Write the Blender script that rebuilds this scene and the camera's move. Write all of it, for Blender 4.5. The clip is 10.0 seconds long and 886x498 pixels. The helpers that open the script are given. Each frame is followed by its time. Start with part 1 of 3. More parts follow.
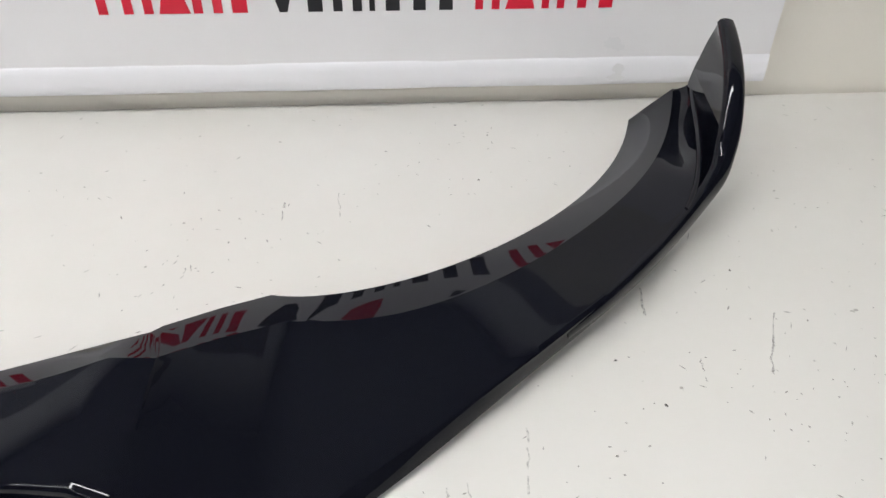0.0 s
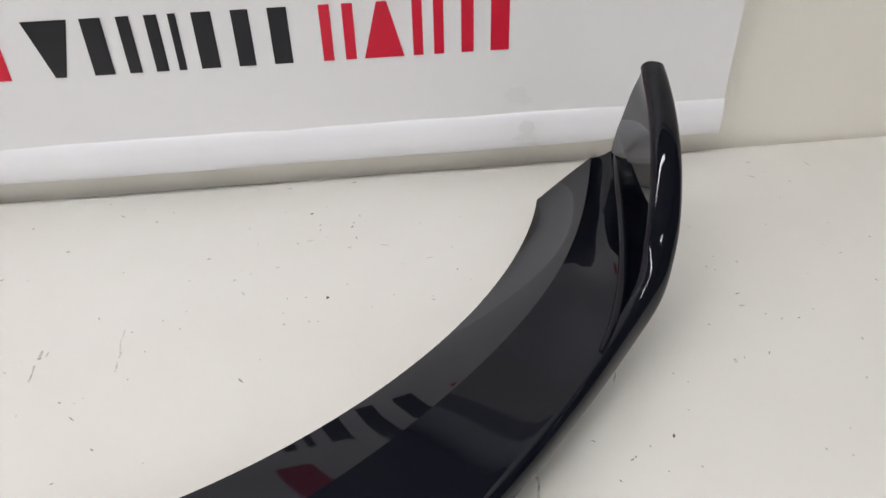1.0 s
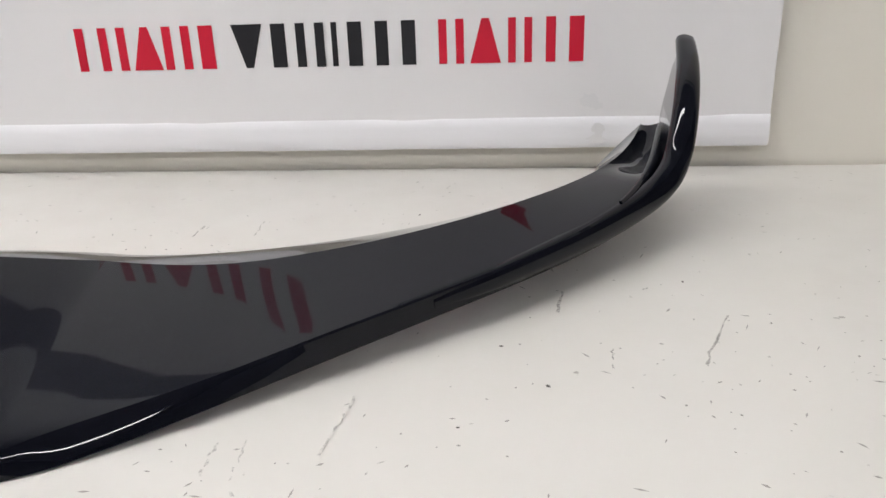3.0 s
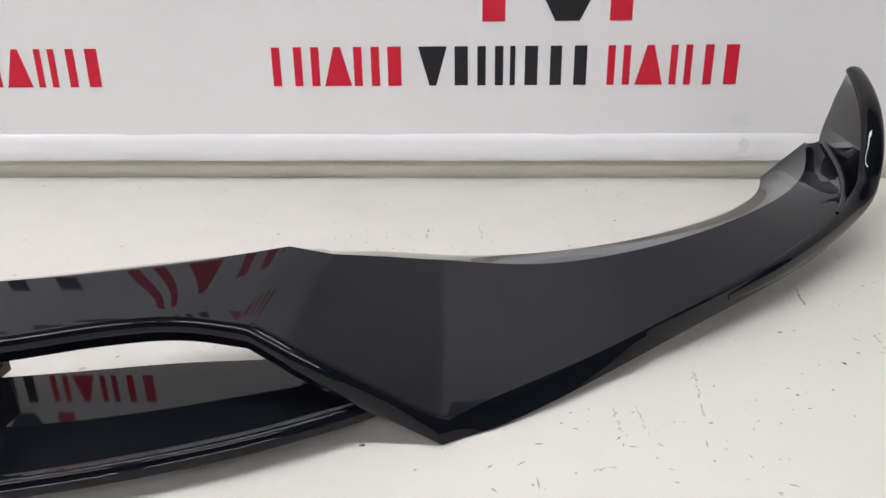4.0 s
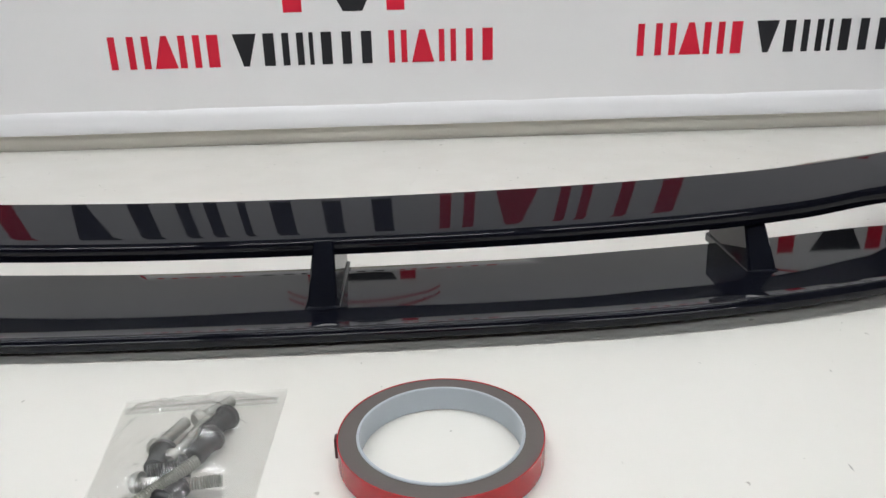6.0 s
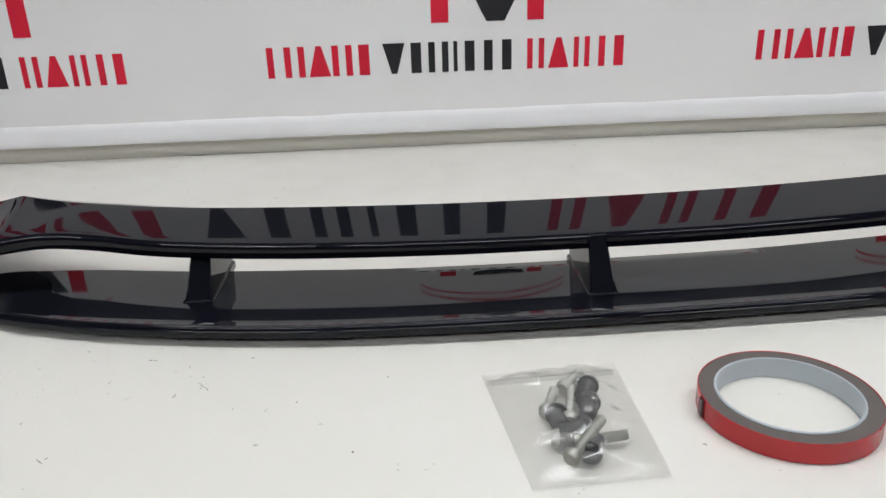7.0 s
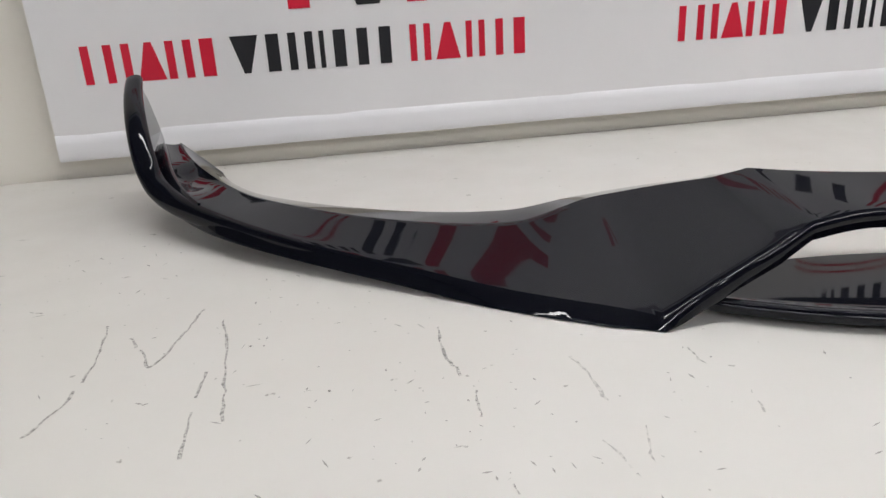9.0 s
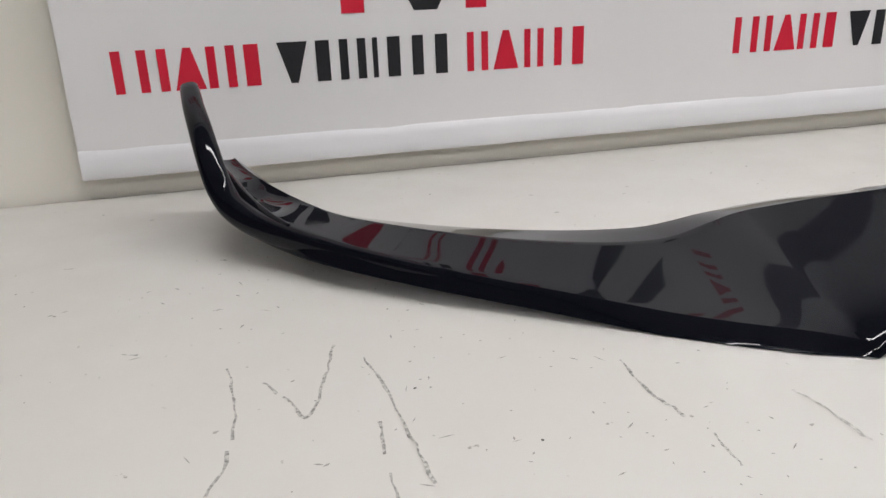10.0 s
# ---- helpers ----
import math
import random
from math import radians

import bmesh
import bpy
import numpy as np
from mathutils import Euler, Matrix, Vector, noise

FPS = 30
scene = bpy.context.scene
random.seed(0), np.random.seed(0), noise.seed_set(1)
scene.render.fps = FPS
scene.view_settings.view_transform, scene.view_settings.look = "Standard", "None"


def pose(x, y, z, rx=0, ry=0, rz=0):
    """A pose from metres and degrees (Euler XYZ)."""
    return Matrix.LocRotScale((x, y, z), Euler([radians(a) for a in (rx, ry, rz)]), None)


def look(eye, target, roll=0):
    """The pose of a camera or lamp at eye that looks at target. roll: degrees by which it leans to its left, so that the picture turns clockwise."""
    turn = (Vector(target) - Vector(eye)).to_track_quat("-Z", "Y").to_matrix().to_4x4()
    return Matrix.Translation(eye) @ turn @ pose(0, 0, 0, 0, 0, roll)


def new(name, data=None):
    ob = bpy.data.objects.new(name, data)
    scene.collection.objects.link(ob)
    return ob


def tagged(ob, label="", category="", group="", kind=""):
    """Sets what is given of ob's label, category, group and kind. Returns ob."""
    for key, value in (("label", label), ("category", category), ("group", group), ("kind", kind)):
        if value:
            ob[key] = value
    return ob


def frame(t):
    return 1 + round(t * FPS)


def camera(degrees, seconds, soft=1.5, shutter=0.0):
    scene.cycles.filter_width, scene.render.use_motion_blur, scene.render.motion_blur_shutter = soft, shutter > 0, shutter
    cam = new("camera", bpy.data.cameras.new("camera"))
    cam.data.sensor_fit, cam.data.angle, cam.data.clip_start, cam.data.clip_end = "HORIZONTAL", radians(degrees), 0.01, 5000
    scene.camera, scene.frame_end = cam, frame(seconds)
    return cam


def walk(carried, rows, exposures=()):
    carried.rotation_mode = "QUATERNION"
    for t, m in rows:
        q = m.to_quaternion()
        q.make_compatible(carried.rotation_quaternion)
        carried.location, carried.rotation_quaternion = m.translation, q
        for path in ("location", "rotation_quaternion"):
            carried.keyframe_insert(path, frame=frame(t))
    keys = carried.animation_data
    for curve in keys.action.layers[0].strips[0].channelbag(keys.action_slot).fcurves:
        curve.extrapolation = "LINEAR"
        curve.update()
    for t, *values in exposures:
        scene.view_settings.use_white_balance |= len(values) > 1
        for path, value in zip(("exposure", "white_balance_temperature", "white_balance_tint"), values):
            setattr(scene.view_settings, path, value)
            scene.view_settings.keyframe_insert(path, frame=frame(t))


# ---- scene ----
cam = camera(60.5, 10.0)
PATH = [
    (0, (0.762, -0.681, 0.37), (0.869, 0.881, -0.876), 0.9),
    (0.5, (0.837, -0.564, 0.343), (0.962, 0.999, -0.898), -0.3),
    (0.7, (0.863, -0.536, 0.318), (0.968, 1.065, -0.876), -1.1),
    (1, (0.875, -0.496, 0.31), (1.004, 1.107, -0.879), -1.6),
    (1.5, (0.898, -0.525, 0.291), (0.975, 1.17, -0.768), -2.6),
    (2, (0.946, -0.602, 0.241), (0.863, 1.22, -0.581), -2.5),
    (2.2, (0.957, -0.621, 0.208), (0.833, 1.225, -0.55), -2.4),
    (3.3, (0.865, -0.717, 0.187), (0.662, 1.147, -0.51), -1.8),
    (3.5, (0.827, -0.73, 0.189), (0.639, 1.137, -0.505), -1.4),
    (4, (0.716, -0.782, 0.221), (0.6, 1.086, -0.485), -0.7),
    (4.5, (0.578, -0.848, 0.223), (0.499, 1.021, -0.487), -0.7),
    (5, (0.473, -0.899, 0.215), (0.462, 0.973, -0.487), -0.1),
    (5.2, (0.424, -0.915, 0.215), (0.431, 0.957, -0.488), -0.3),
    (5.5, (0.355, -0.932, 0.213), (0.374, 0.944, -0.48), -0.8),
    (6, (0.213, -0.974, 0.218), (0.262, 0.897, -0.487), -1.3),
    (6.2, (0.165, -0.995, 0.221), (0.217, 0.875, -0.487), -1.6),
    (7.3, (-0.049, -1.029, 0.25), (0.039, 0.83, -0.483), -2.0),
    (7.5, (-0.098, -1.016, 0.243), (-0.005, 0.836, -0.507), -2.3),
    (8, (-0.258, -0.955, 0.216), (-0.154, 0.887, -0.556), -2.9),
    (8.5, (-0.415, -0.919, 0.239), (-0.286, 0.927, -0.52), -3.6),
    (8.7, (-0.479, -0.905, 0.246), (-0.307, 0.936, -0.516), -3.7),
    (9, (-0.576, -0.861, 0.217), (-0.326, 0.982, -0.519), -3.1),
    (9.5, (-0.7, -0.796, 0.201), (-0.329, 1.036, -0.511), -2.6),
    (10, (-0.702, -0.781, 0.203), (-0.268, 1.045, -0.489), -2.0),
]
walk(cam, [(t, look(eye, target, roll)) for t, eye, target, roll in PATH],
     [(0, -0.04, 6500, 9), (0.5, -0.08, 6530, 9.5), (2.2, -0.08, 6650, 11), (3.3, -0.06, 6600, 11), (5.0, -0.11, 6450, 8.0), (6.2, -0.22, 6430, 7), (7.3, -0.28, 6430, 7.5), (8.5, -0.28, 6510, 10), (10, -0.30, 6620, 11)])

# ---- world and light ----
world = bpy.data.worlds.new("room_world")
scene.world = world
world.use_nodes = True
world.node_tree.nodes["Background"].inputs[0].default_value = (0.80, 0.85, 0.92, 1)
world.node_tree.nodes["Background"].inputs[1].default_value = 0.05
scene.view_settings.exposure = 0.0

CEILING = 1.75      # the ceiling above the table top
FLOOR = -0.90


# ---- helpers of this scene ----
def part(name, bm, material, parent=None, label="", smooth=35, sharp=()):
    """Link a bmesh as one mesh object, under a thing if one is given."""
    bmesh.ops.recalc_face_normals(bm, faces=bm.faces[:])
    if smooth:
        for f in bm.faces:
            f.smooth = True
        for e in bm.edges:
            e.smooth = e.calc_face_angle(0.0) < radians(smooth)
        for e in sharp:
            e.smooth = False
    me = bpy.data.meshes.new(name)
    bm.to_mesh(me)
    bm.free()
    me.materials.append(material)
    ob = new(name, me)
    if parent is not None:
        ob.parent = parent
    if label:
        tagged(ob, label)
    return ob


def box(bm, lo, hi, bevel=0.0, segments=2):
    """A bevelled box between two corners."""
    made = bmesh.ops.create_cube(bm, size=1.0)
    verts = made["verts"]
    for v in verts:
        v.co = Vector([(a + b) / 2 + c * (b - a) for a, b, c in zip(lo, hi, v.co)])
    if bevel:
        edges = list({e for v in verts for e in v.link_edges})
        bmesh.ops.bevel(bm, geom=edges, offset=bevel, segments=segments, affect="EDGES", profile=0.5)


def spline(points, n):
    """Catmull-Rom through points, n steps to each span."""
    p = [Vector(q) for q in points]
    p = [2 * p[0] - p[1]] + p + [2 * p[-1] - p[-2]]
    out = []
    for i in range(1, len(p) - 2):
        for k in range(n):
            t = k / n
            a, b, c, d = p[i - 1:i + 3]
            out.append(0.5 * (2 * b + (c - a) * t + (2 * a - 5 * b + 4 * c - d) * t * t + (3 * b - a - 3 * c + d) * t ** 3))
    out.append(p[-2].copy())
    return out


def loft(bm, loops, closed=True, caps=True):
    """Quads between loops of equal length."""
    rings = [[bm.verts.new(v) for v in loop] for loop in loops]
    n = len(rings[0])
    for a, b in zip(rings, rings[1:]):
        for i in range(n if closed else n - 1):
            j = (i + 1) % n
            bm.faces.new((a[i], a[j], b[j], b[i]))
    if caps and closed:
        bm.faces.new(rings[0])
        bm.faces.new(rings[-1][::-1])


def lathe(bm, profile, m=None, n=48):
    """Turn a closed profile of (radius, z) about z."""
    m = m or Matrix()
    loops = []
    for k in range(n):
        a = 2 * math.pi * k / n
        loops.append([m @ Vector((r * math.cos(a), r * math.sin(a), z)) for r, z in profile])
    loft(bm, loops + [loops[0]], caps=False)
    bmesh.ops.remove_doubles(bm, verts=bm.verts[:], dist=1e-6)


# ---- materials ----
def material(name, colour, rough=0.5, metal=0.0, **extra):
    m = bpy.data.materials.new(name)
    m.use_nodes = True
    b = m.node_tree.nodes["Principled BSDF"]
    b.inputs["Base Color"].default_value = (*colour, 1)
    b.inputs["Roughness"].default_value = rough
    b.inputs["Metallic"].default_value = metal
    for key, value in extra.items():
        b.inputs[key.replace("_", " ")].default_value = value
    return m


def noise_node(m, scale, detail=4.0, rough=0.55, stretch=None):
    n = m.node_tree.nodes.new("ShaderNodeTexNoise")
    n.inputs["Scale"].default_value, n.inputs["Detail"].default_value, n.inputs["Roughness"].default_value = scale, detail, rough
    co = m.node_tree.nodes.new("ShaderNodeTexCoord")
    mp = m.node_tree.nodes.new("ShaderNodeMapping")
    if stretch:
        mp.inputs["Scale"].default_value = stretch
    m.node_tree.links.new(co.outputs["Object"], mp.inputs["Vector"])
    m.node_tree.links.new(mp.outputs["Vector"], n.inputs["Vector"])
    return n.outputs["Fac"]


def ramp(m, fac, stops):
    r = m.node_tree.nodes.new("ShaderNodeValToRGB")
    e = r.color_ramp.elements
    while len(e) < len(stops):
        e.new(0.5)
    for el, (pos, col) in zip(e, stops):
        el.position, el.color = pos, (*col, 1) if len(col) == 3 else col
    m.node_tree.links.new(fac, r.inputs["Fac"])
    return r.outputs["Color"]


def mix(m, fac, a, b, kind="MIX"):
    n = m.node_tree.nodes.new("ShaderNodeMix")
    n.data_type, n.blend_type = "RGBA", kind
    for value, slot in ((fac, 0), (a, 6), (b, 7)):
        if isinstance(value, bpy.types.NodeSocket):
            m.node_tree.links.new(value, n.inputs[slot])
        else:
            n.inputs[slot].default_value = value if slot == 0 else (*value, 1)
    return n.outputs[2]


def bump(m, height, strength, distance):
    n = m.node_tree.nodes.new("ShaderNodeBump")
    n.inputs["Strength"].default_value, n.inputs["Distance"].default_value = strength, distance
    m.node_tree.links.new(height, n.inputs["Height"])
    m.node_tree.links.new(n.outputs["Normal"], m.node_tree.nodes["Principled BSDF"].inputs["Normal"])


def plug(m, socket, name):
    m.node_tree.links.new(socket, m.node_tree.nodes["Principled BSDF"].inputs[name])


# gloss black moulded plastic
BLACK = material("gloss_black_plastic", (0.0045, 0.0050, 0.0085), 0.035, Specular_IOR_Level=0.28)
bump(BLACK, noise_node(BLACK, 11, 1.0), 0.03, 0.004)
plug(BLACK, ramp(BLACK, noise_node(BLACK, 40, 6.0), [(0.35, (0.02, 0.02, 0.02)), (0.75, (0.06, 0.06, 0.06))]), "Roughness")
MATT_BLACK = material("matt_black_plastic", (0.006, 0.006, 0.007), 0.35)

# white painted table board, stained and scuffed
TABLE = material("white_table_paint", (0.68, 0.66, 0.62), 0.42)
stain = ramp(TABLE, noise_node(TABLE, 3.2, 6.0, 0.6), [(0.3, (0.655, 0.635, 0.590)), (0.7, (0.70, 0.686, 0.652))])
speck = ramp(TABLE, noise_node(TABLE, 95, 3.0, 0.5), [(0.735, (1, 1, 1)), (0.77, (0.45, 0.44, 0.41))])
plug(TABLE, mix(TABLE, 0.8, stain, speck, "MULTIPLY"), "Base Color")
plug(TABLE, ramp(TABLE, noise_node(TABLE, 18, 5.0), [(0.3, (0.32, 0.32, 0.32)), (0.7, (0.5, 0.5, 0.5))]), "Roughness")
bump(TABLE, noise_node(TABLE, 55, 5.0), 0.12, 0.001)
DENT = material("dent_grey", (0.34, 0.33, 0.305), 0.7)
SCUFF = material("graphite_scuff", (0.13, 0.125, 0.115), 0.6)
scuffs = ramp(SCUFF, noise_node(SCUFF, 420, 4.0, 0.7), [(0.40, (0.22, 0.215, 0.20)), (0.60, (0.61, 0.595, 0.555))])
plug(SCUFF, scuffs, "Base Color")
SPECK = material("dark_speck", (0.10, 0.095, 0.085), 0.6)
PALE_SCUFF = material("pale_graphite_scuff", (0.40, 0.39, 0.37), 0.6)
plug(PALE_SCUFF, ramp(PALE_SCUFF, noise_node(PALE_SCUFF, 380, 4.0, 0.7), [(0.42, (0.42, 0.41, 0.385)), (0.56, (0.64, 0.625, 0.585))]), "Base Color")

# walls
WALL = material("cream_wall_paint", (0.70, 0.665, 0.585), 0.6)
plug(WALL, ramp(WALL, noise_node(WALL, 2.5, 6.0), [(0.3, (0.75, 0.71, 0.63)), (0.7, (0.78, 0.75, 0.68))]), "Base Color")
bump(WALL, noise_node(WALL, 160, 4.0), 0.15, 0.0008)
CEIL = material("grey_ceiling_paint", (0.40, 0.405, 0.42), 0.8)
GREY = material("dark_grey_wall_paint", (0.10, 0.105, 0.125), 0.6)
DARK = material("charcoal_dark_room", (0.045, 0.047, 0.058), 0.6)
MIRRORED_BAND = material("mirrored_band_grey", (0.20, 0.205, 0.225), 0.6)
UPPER = material("grey_wall_paint", (0.74, 0.745, 0.76), 0.6)
FLOOR_M = material("grey_floor_vinyl", (0.22, 0.215, 0.205), 0.5)
plug(FLOOR_M, ramp(FLOOR_M, noise_node(FLOOR_M, 6, 6.0), [(0.3, (0.19, 0.185, 0.175)), (0.7, (0.25, 0.245, 0.235))]), "Base Color")

# banner vinyl and its print
VINYL = material("white_banner_vinyl", (0.78, 0.77, 0.775), 0.38)
plug(VINYL, ramp(VINYL, noise_node(VINYL, 1.8, 5.0), [(0.3, (0.76, 0.75, 0.755)), (0.7, (0.80, 0.79, 0.795))]), "Base Color")
bump(VINYL, noise_node(VINYL, 3, 2.0, 0.4, (1.0, 1.0, 1.6)), 0.12, 0.004)
HEM = material("white_hem_vinyl", (0.80, 0.795, 0.815), 0.34)
bump(HEM, noise_node(HEM, 9, 3.0, 0.5, (1.0, 1.0, 6.0)), 0.2, 0.003)
RED = material("red_print", (0.62, 0.008, 0.035), 0.4)
INK = material("black_print", (0.010, 0.010, 0.013), 0.4)
SMUDGE = material("grey_smudge", (0.755, 0.75, 0.755), 0.45)

# small things
LINER = material("red_film_liner", (0.42, 0.012, 0.02), 0.22)
LINER_DARK = material("dark_red_film", (0.045, 0.004, 0.006), 0.3)
FOAM = material("grey_foam_tape", (0.10, 0.085, 0.08), 0.75)
bump(FOAM, noise_node(FOAM, 500, 3.0), 0.3, 0.0005)
CORE = material("pale_grey_core", (0.42, 0.46, 0.50), 0.35)
ZINC = material("zinc_plated_steel", (0.36, 0.36, 0.33), 0.45, 1.0)
POLY = bpy.data.materials.new("clear_polythene")
POLY.use_nodes = True
pn = POLY.node_tree.nodes
pn.clear()
p_out, p_mix, p_mix2 = pn.new("ShaderNodeOutputMaterial"), pn.new("ShaderNodeMixShader"), pn.new("ShaderNodeMixShader")
p_clear, p_gloss, p_milk = pn.new("ShaderNodeBsdfTransparent"), pn.new("ShaderNodeBsdfGlossy"), pn.new("ShaderNodeBsdfDiffuse")
p_clear.inputs[0].default_value = (0.97, 0.97, 0.965, 1)
p_gloss.inputs["Roughness"].default_value = 0.22
p_milk.inputs[0].default_value = (0.80, 0.80, 0.78, 1)
p_mix.inputs[0].default_value, p_mix2.inputs[0].default_value = 0.07, 0.07
pl = POLY.node_tree.links
pl.new(p_clear.outputs[0], p_mix.inputs[1])
pl.new(p_milk.outputs[0], p_mix.inputs[2])
pl.new(p_mix.outputs[0], p_mix2.inputs[1])
pl.new(p_gloss.outputs[0], p_mix2.inputs[2])
pl.new(p_mix2.outputs[0], p_out.inputs[0])


def lit_diffuser(name, strength):
    m = material(name, (0.8, 0.8, 0.8), 0.6)
    e = m.node_tree.nodes["Principled BSDF"].inputs
    e["Emission Color"].default_value = (0.985, 0.985, 1.0, 1)
    e["Emission Strength"].default_value = strength
    return m


LAMP_OVER, LAMP_FILL = lit_diffuser("lit_diffuser_over_table", 36.0), lit_diffuser("lit_fill_diffuser", 58.0)
WHITE_METAL = material("white_lamp_frame", (0.8, 0.8, 0.8), 0.4)


# ---- the room ----
SKEW = 0.0125                       # the back wall runs slightly askew to the table's x
TURN_WALL = Matrix.Rotation(math.atan(SKEW), 4, "Z")


def slab(name, lo, hi, mat, label, m=Matrix(), kind="structure"):
    bm = bmesh.new()
    box(bm, lo, hi)
    ob = part(name, bm, mat, None, label, 0)
    ob.matrix_basis = m
    return tagged(ob, category=name.split("_")[0], kind=kind)


slab("floor", (-3.2, -4.4, FLOOR - 0.1), (3.2, 0.2, FLOOR), FLOOR_M, "grey vinyl floor under the table")
slab("wall_back", (-3.2, 0.0, FLOOR), (3.2, 0.12, 1.02), WALL, "cream painted wall behind the table", pose(0, 0.022, 0) @ TURN_WALL)
# unseen band and upper wall, added in tones for the black plastic to mirror
slab("wall_back_band", (-3.2, 0.0, 1.02), (3.2, 0.12, 1.22), MIRRORED_BAND, "unseen grey band above the banner, added for the plastic's reflections", pose(0, 0.022, 0) @ TURN_WALL)
slab("wall_back_upper", (-3.2, 0.0, 1.22), (3.2, 0.12, CEILING), UPPER, "unseen upper wall above the bench, pale for the plastic's reflections", pose(0, 0.022, 0) @ TURN_WALL)
# unseen wall; its charcoal stands for the dark room behind the camera
slab("wall_front", (-3.2, -4.52, FLOOR), (3.2, -4.4, CEILING), DARK, "unseen wall on the far side, charcoal to darken the rims' reflections")
slab("wall_left", (-3.32, -4.52, FLOOR), (-3.2, 0.2, CEILING), GREY, "dark grey painted side wall")
slab("wall_right", (3.2, -4.52, FLOOR), (3.32, 0.2, CEILING), GREY, "dark grey painted side wall")
slab("ceiling", (-3.3, -4.5, CEILING), (3.3, 0.25, CEILING + 0.1), CEIL, "plain grey ceiling")


def unseen_ceiling_light(x, y, w, d, lit):
    thing = new("unseen_ceiling_light")
    thing.matrix_basis = pose(x, y, CEILING - 0.03)
    tagged(thing, "unseen flat white ceiling light with a lit diffuser", "lamp", "ceiling lights")
    bm = bmesh.new()
    t = 0.025
    for lo, hi in (((-w / 2 - t, -d / 2 - t, 0), (w / 2 + t, -d / 2, 0.028)), ((-w / 2 - t, d / 2, 0), (w / 2 + t, d / 2 + t, 0.028)),
                   ((-w / 2 - t, -d / 2, 0), (-w / 2, d / 2, 0.028)), ((w / 2, -d / 2, 0), (w / 2 + t, d / 2, 0.028))):
        box(bm, lo, hi, 0.002, 1)
    part("frame", bm, WHITE_METAL, thing, "", 0)
    bm = bmesh.new()
    box(bm, (-w / 2, -d / 2, 0.006), (w / 2, d / 2, 0.026))
    part("diffuser", bm, lit, thing, "", 0)
    return thing


# overhead strip out of view, placed from the shadows and edge highlights
unseen_ceiling_light(0.15, -0.60, 2.6, 0.12, LAMP_OVER)
# fill lights added unseen behind the camera, to brighten the banner
for x in (-1.55, 0.15, 1.85):
    unseen_ceiling_light(x, -2.9, 1.5, 0.10, LAMP_FILL)

# ---- the table ----
table = new("table")
table.matrix_basis = pose(0, 0, FLOOR)
tagged(table, "long white painted workbench with scuffed top", "table")
bm = bmesh.new()
box(bm, (-1.7, -1.45, 0.865), (1.7, -0.002, 0.900), 0.002, 2)
top = part("tabletop", bm, TABLE, table)
top.matrix_basis = TURN_WALL @ pose(0, 0.020, 0)
for x in (-1.6, 1.6):
    for y in (-1.36, -0.12):
        bm = bmesh.new()
        box(bm, (x - 0.03, y - 0.03, 0.0), (x + 0.03, y + 0.03, 0.865), 0.003, 2)
        part("leg", bm, WHITE_METAL, table)


def scuff(points, width, seed, mat):
    """A worn pencil-like line on the table top."""
    rng = random.Random(seed)
    line = spline([(x, y, 0.9004) for x, y in points], 6)
    bm = bmesh.new()
    left, right = [], []
    for i, p in enumerate(line):
        d = (line[min(i + 1, len(line) - 1)] - line[max(i - 1, 0)]).normalized()
        side = Vector((-d.y, d.x, 0)) * width * rng.uniform(0.3, 1.0) * 0.5
        p = p + Vector((rng.gauss(0, 0.0005), rng.gauss(0, 0.0005), 0))
        left.append(bm.verts.new(p + side))
        right.append(bm.verts.new(p - side))
    for i in range(len(line) - 1):
        if rng.random() < (0.95 if width > 0.002 else 0.75):
            bm.faces.new((left[i], left[i + 1], right[i + 1], right[i]))
    part("scuff", bm, mat, table, "", 0)


# ---- the banner ----
banner = new("banner")
banner.matrix_basis = pose(0, 0.006, 0) @ TURN_WALL
tagged(banner, "white vinyl banner with red and black print hung on the wall", "banner")
B_LEFT, B_RIGHT, B_LOW, B_HIGH = -0.872, 1.137, 0.022, 1.00
HEM_TOP = 0.048
bm = bmesh.new()
box(bm, (B_LEFT, 0.0, HEM_TOP), (B_RIGHT, 0.0009, B_HIGH))
part("sheet", bm, VINYL, banner, "", 0)
bm = bmesh.new()
profile = [(0.000, HEM_TOP + 0.003), (-0.0012, HEM_TOP + 0.001), (-0.0024, 0.042), (-0.0030, 0.033), (-0.0026, 0.026), (-0.0010, B_LOW), (0.0020, B_LOW), (0.0030, 0.030), (0.0025, 0.042)]
loops = []
for i in range(61):
    x = B_LEFT + (B_RIGHT - B_LEFT) * i / 60
    w = 0.0006 * math.sin(i * 0.9) + 0.0004 * math.sin(i * 2.3)
    loops.append([(x, y + w, z) for y, z in profile])
loft(bm, loops)
part("hem", bm, HEM, banner, "glossy white folded hem along the lower edge")

PITCH = 0.66        # the print repeats along the banner
Y_PRINT = -0.0005
CAP = 0.0395


def flat(bm, points, dx, dz):
    """A flat printed patch on the banner's face."""
    return bm.faces.new([bm.verts.new((dx + x, Y_PRINT, dz + z)) for x, z in points])


def arc(cx, cz, rx, rz, a0, a1, n=14):
    return [(cx + rx * math.cos(radians(a0 + (a1 - a0) * k / n)), cz + rz * math.sin(radians(a0 + (a1 - a0) * k / n))) for k in range(n + 1)]


